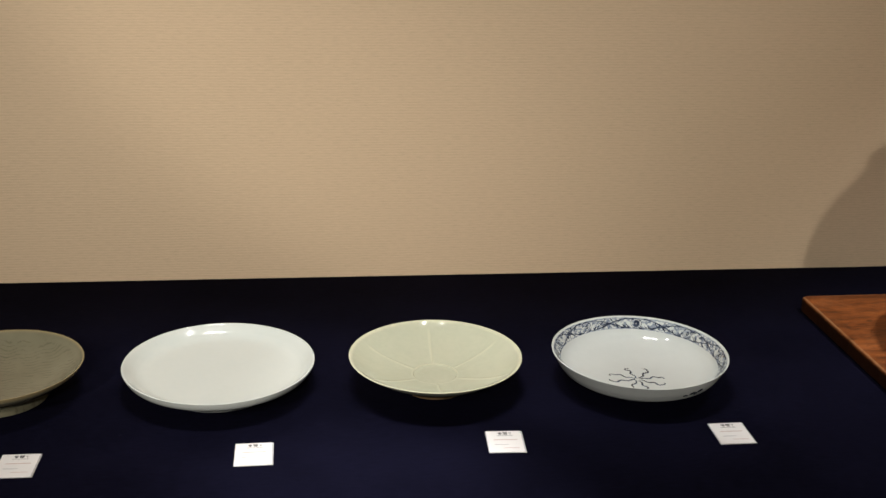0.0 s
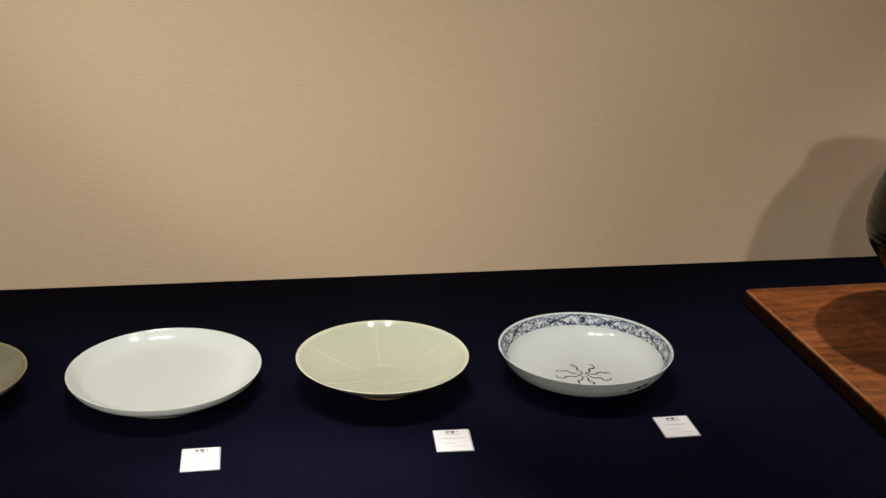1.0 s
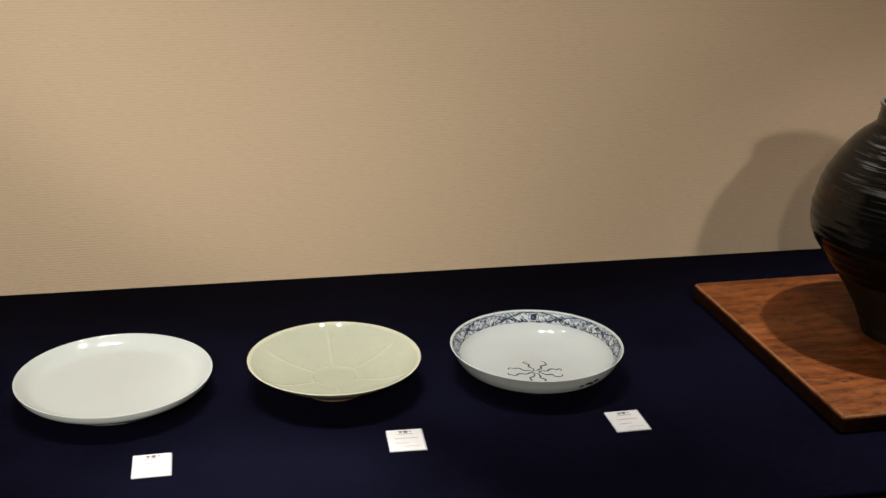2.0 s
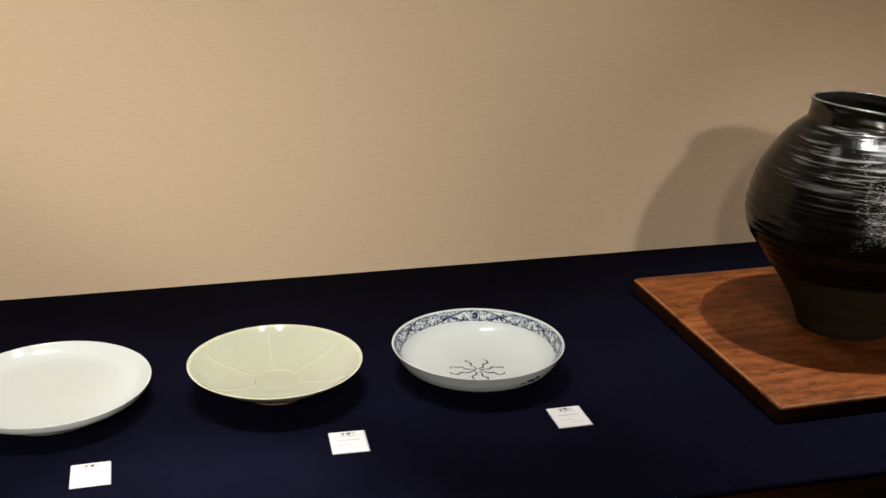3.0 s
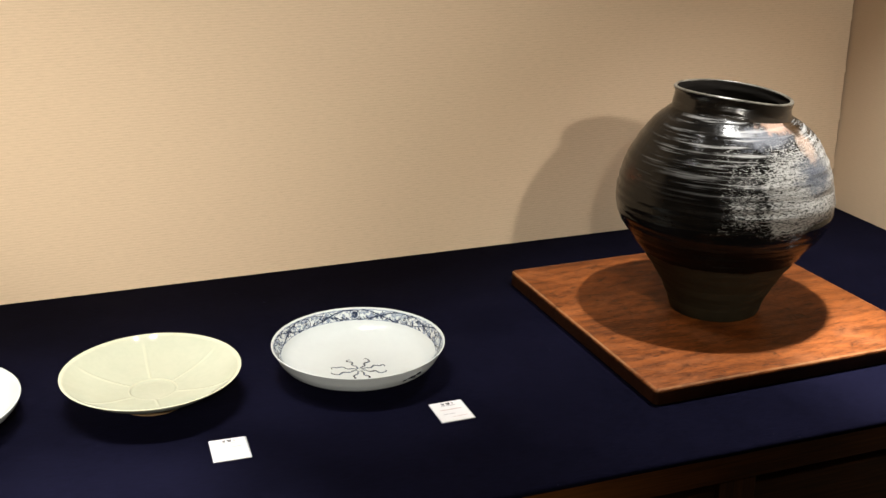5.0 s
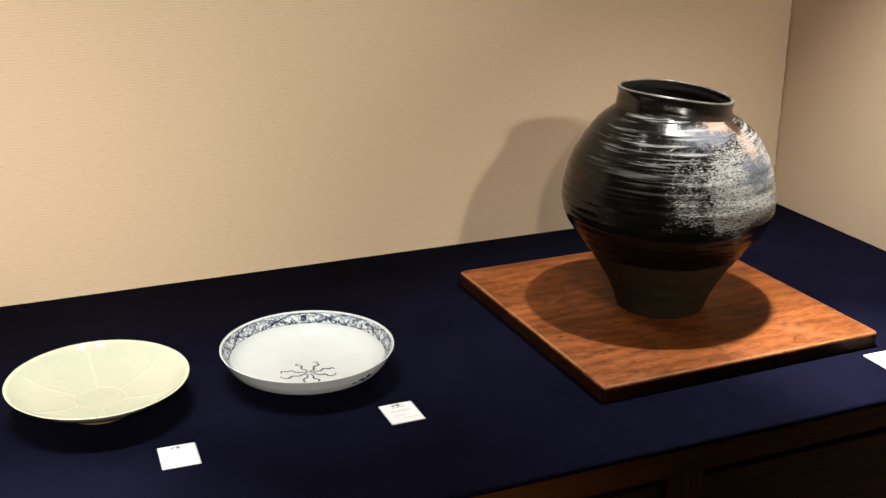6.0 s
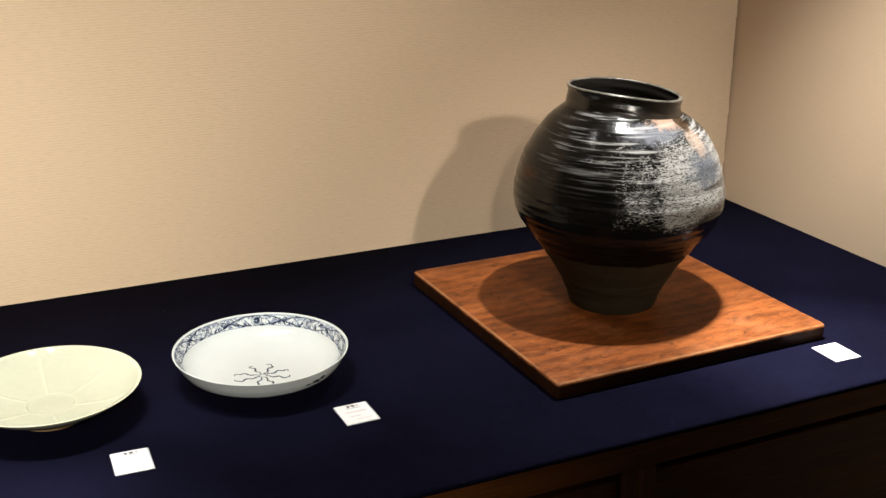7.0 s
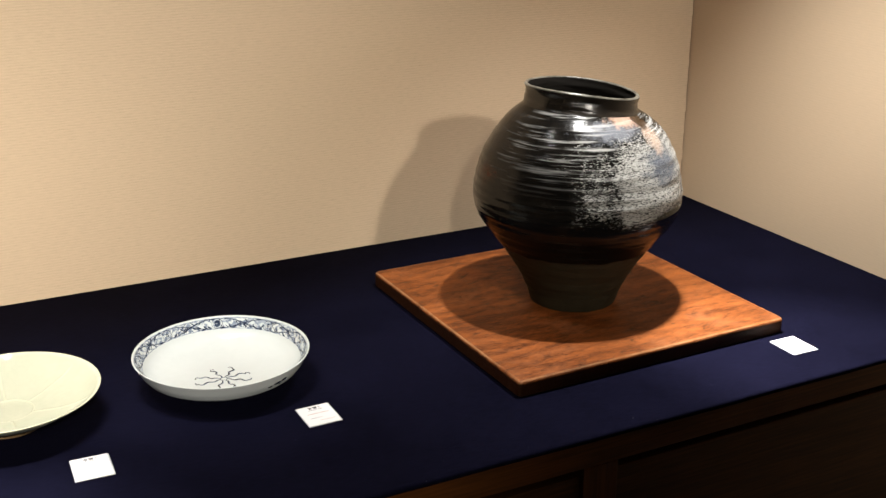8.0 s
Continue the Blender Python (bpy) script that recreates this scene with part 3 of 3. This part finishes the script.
    for k in range(8):
        a = radians(22.5 + 45 * k) + rnd.uniform(-0.06, 0.06)
        reach = rnd.uniform(0.036, 0.041)
        pts = []
        for s in range(15):
            t = s / 14
            r = 0.005 + (reach - 0.005) * t
            side = 0.0024 * math.sin(t * 12 + k) * (0.4 + t)
            pts.append((r * math.cos(a) - side * math.sin(a), r * math.sin(a) + side * math.cos(a)))
        for s in range(1, 7):
            b = a + 0.05 + s * 0.42 * (1 if k % 2 else -1)
            q = pts[-1]
            pts.append((q[0] + 0.0016 * math.cos(b), q[1] + 0.0016 * math.sin(b)))
        pts = [(u, v - 0.0145) for u, v in pts]
        rays.append((pts, rnd.uniform(0.0019, 0.0027)))
        faint.append(([(u + 0.0011, v - 0.0009) for u, v in pts[:16]], 0.0016))
    rays.append(([(0.0052 * math.cos(radians(b)), 0.0052 * math.sin(radians(b)) - 0.0145) for b in range(0, 361, 20)], 0.0011))
    part("painted_emblem", ribbon(faint, surface, 0.0003), WASH, p)
    part("painted_emblem", ribbon(rays, surface, 0.0005), INK, p, "blue painted emblem of eight waving rays")
    # a small blue mark and two lines on the outer wall
    orr, ozz = np.array(outer[8:]).T

    def outside(z):
        return float(np.interp(-z, -ozz, orr))

    verts, faces = [], []
    for deg, z, w, h in ((-54, 0.0365, 7.0, 0.0052), (-48.5, 0.0385, 4.5, 0.0060), (-60, 0.0345, 4.0, 0.0036), (-51, 0.0325, 3.5, 0.0032)):
        k = len(verts)
        for s in range(9):
            d = deg - w / 2 + w * s / 8
            hh = h * math.sin(math.pi * (0.1 + 0.8 * s / 8)) / 2
            for zz2 in (z - hh, z + hh):
                r = outside(zz2) + 0.0004
                verts.append((r * math.cos(radians(d)), r * math.sin(radians(d)), zz2))
        faces += [(k + 2 * s, k + 2 * s + 2, k + 2 * s + 3, k + 2 * s + 1) for s in range(8)]
    part("painted_mark", (verts, faces), INK, p, "small blue brush mark on the outer wall")
    return p


carved_plate(-0.977, -0.443)
white_plate(-0.671, -0.4275)
celadon_bowl(-0.360, -0.4475)
blue_plate(-0.0595, -0.4565)

# ---- the board and the jar ----


def wooden_board(x, y, turn):
    bm = bmesh.new()
    s, r, h = 0.2520, 0.008, 0.026
    ring = []
    for cx, cy, a0 in ((1, 1, 0), (-1, 1, 90), (-1, -1, 180), (1, -1, 270)):
        for k in range(5):
            a = radians(a0 + 22.5 * k)
            ring.append((cx * (s - r) + r * math.cos(a), cy * (s - r) + r * math.sin(a)))
    rows = []
    for inset, z in ((0.002, 0.0), (0.0, 0.002), (0.0, h - 0.004), (0.0008, h - 0.0018), (0.0026, h - 0.0004), (0.0055, h), (0.03, h)):
        k = 1 - inset / s
        rows.append([bm.verts.new((px * k, py * k, z + 0.0004 * noise.noise(Vector((px * 30, py * 30, z * 40))))) for px, py in ring])
    for lo, hi in zip(rows, rows[1:]):
        for i in range(len(ring)):
            j = (i + 1) % len(ring)
            bm.faces.new((lo[i], lo[j], hi[j], hi[i]))
    bm.faces.new(rows[-1])
    bm.faces.new(rows[0][::-1])
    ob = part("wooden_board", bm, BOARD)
    ob.matrix_world = pose(x, y, TOP, 0, 0, turn)
    return tagged(ob, "thick square red-brown lacquered wooden board under the jar", "board")


wooden_board(0.552, -0.4500, 0.75)


def big_jar(x, y):
    # facing turns the jar so that its ash bloom lies where the lamps catch it
    jar = base("jar", pose(x, y, TOP + 0.026, 0, 0, -125), "large black-brown stoneware jar with pale ash glaze, on a wooden board", "jar")
    line = [(0.0730, 0.0), (0.0752, 0.006), (0.0800, 0.022), (0.0870, 0.037), (0.0952, 0.053), (0.1078, 0.073), (0.1220, 0.094), (0.1352, 0.112), (0.1475, 0.128), (0.1582, 0.142), (0.1668, 0.157),
            (0.1722, 0.172), (0.1738, 0.186), (0.1725, 0.205), (0.1670, 0.230), (0.1592, 0.254), (0.1462, 0.278), (0.1322, 0.299), (0.1185, 0.3145), (0.1050, 0.3245), (0.0975, 0.3310)]
    neck = [(0.0945, 0.337), (0.0932, 0.345), (0.0942, 0.354), (0.0957, 0.3585)]
    lip = [(0.0950, 0.3605), (0.0925, 0.3612), (0.0902, 0.3595), (0.0886, 0.353), (0.0875, 0.340)]
    inner = [(0.0895, 0.328), (0.1010, 0.316), (0.1320, 0.283), (0.1520, 0.245), (0.1600, 0.190), (0.1330, 0.130), (0.0900, 0.075), (0.0600, 0.024), (0.0, 0.014)]
    profile = curve_through(line + neck + lip + inner, 7)
    cut, edge, over, end = (7 * k for k in (len(line) - 1, len(line) + len(neck) - 1, len(line) + len(neck) + 2, len(line) + len(neck) + len(lip) - 1))

    def thrown(r, z, a):
        # throwing ridges, a slightly oval body and a warped mouth that dips to one side
        q = Vector((math.cos(a) * 1.2, math.sin(a) * 1.2, z * 95))
        ridge = 0.0015 * noise.noise(q) + 0.0005 * noise.noise(Vector((math.cos(a) * 3, math.sin(a) * 3, z * 260)))
        up = min(max((z - 0.29) / 0.06, 0), 1)
        oval = 1 + 0.006 * math.cos(2 * a + 0.6) + up * (-0.058 + 0.036 * math.cos(2 * (a - 1.70)) + 0.012 * math.cos(3 * (a - 1.6)))
        ridge += 0.00022 * math.sin(z * 465 + 1.5 * noise.noise(Vector((math.cos(a), math.sin(a), z * 20)))) * min(max((z - 0.15) / 0.03, 0), 1)
        low = min(max(z / 0.03, 0), 1)
        dip = up * (-0.009 * math.sin(a) + 0.0035 * math.cos(a) + 0.0022 * math.cos(2 * a + 0.4))
        return 0.989 * (r * oval + ridge * low), z + dip

    part("body", lathe(profile[: cut + 1], 180, thrown), JAR, jar, smooth=True)
    neck = part("neck", lathe(profile[cut : edge + 1], 180, thrown), NECK, jar, "short warped black neck", smooth=True)
    part("lip", lathe(profile[edge : over + 1], 180, thrown), LIP, neck, "thin pale worn lip", smooth=True)
    part("inside", lathe(profile[over:], 120, thrown), INSIDE, jar, "dark raw inside of the jar", smooth=True)
    return jar


big_jar(0.5516, -0.4623)

# ---- label cards ----


def label_card(m, label):
    c = base("label_card", m, label, "label", "label cards")
    w, d = 0.0500, 0.0570
    part("film", box(-w / 2, w / 2, -d / 2, d / 2, 0, 0.0010, 0.0004, 1), FILM, c, "clear grey laminate edge")
    sheet = part("sheet", box(-w / 2 + 0.0010, w / 2 - 0.0022, -d / 2 + 0.0008, d / 2 - 0.0008, 0.0009, 0.0015), PAPER, c, "white paper sheet")
    top = 0.0015

    def bar(x0, x1, y0, y1, material, name="print_bar"):
        part(name, box(x0, x1, y0, y1, top, top + 0.00015), material, sheet)

    # rows of unreadable print
    for x0, x1, y0, y1 in ((-0.008, -0.003, 0.0185, 0.0235), (-0.0015, 0.0045, 0.0180, 0.0240), (0.0065, 0.0095, 0.0195, 0.0230)):
        bar(x0, x1, y0 + 0.0026, y1, SEAL)
        bar(x0 + 0.001, x1 - 0.0008, y0, y0 + 0.0016, SEAL)
    bar(-0.010, 0.011, 0.0150, 0.0162, PRINT)
    bar(-0.015, 0.016, 0.0035, 0.0052, RED_PRINT)
    bar(-0.015, 0.003, -0.0085, -0.0077, PRINT)
    bar(-0.004, 0.017, -0.0175, -0.0166, RED_PRINT)
    return c


first = label_card(pose(-0.906, -0.641, TOP + 0.0003, 0, 0, -0.5), "small white laminated label card beside a grey-green plate")
for cx, cy, turn, text in ((-0.6125, -0.633, 1.0, "beside a white plate"), (-0.283, -0.6235, -2.2, "beside a celadon bowl"), (0.0275, -0.622, 0.3, "beside a blue painted plate"), (0.7855, -0.747, -1.0, "beside the jar's board")):
    tagged(copy_thing(first, pose(cx, cy, TOP + 0.0003, 0, 0, turn)), "small white laminated label card " + text)
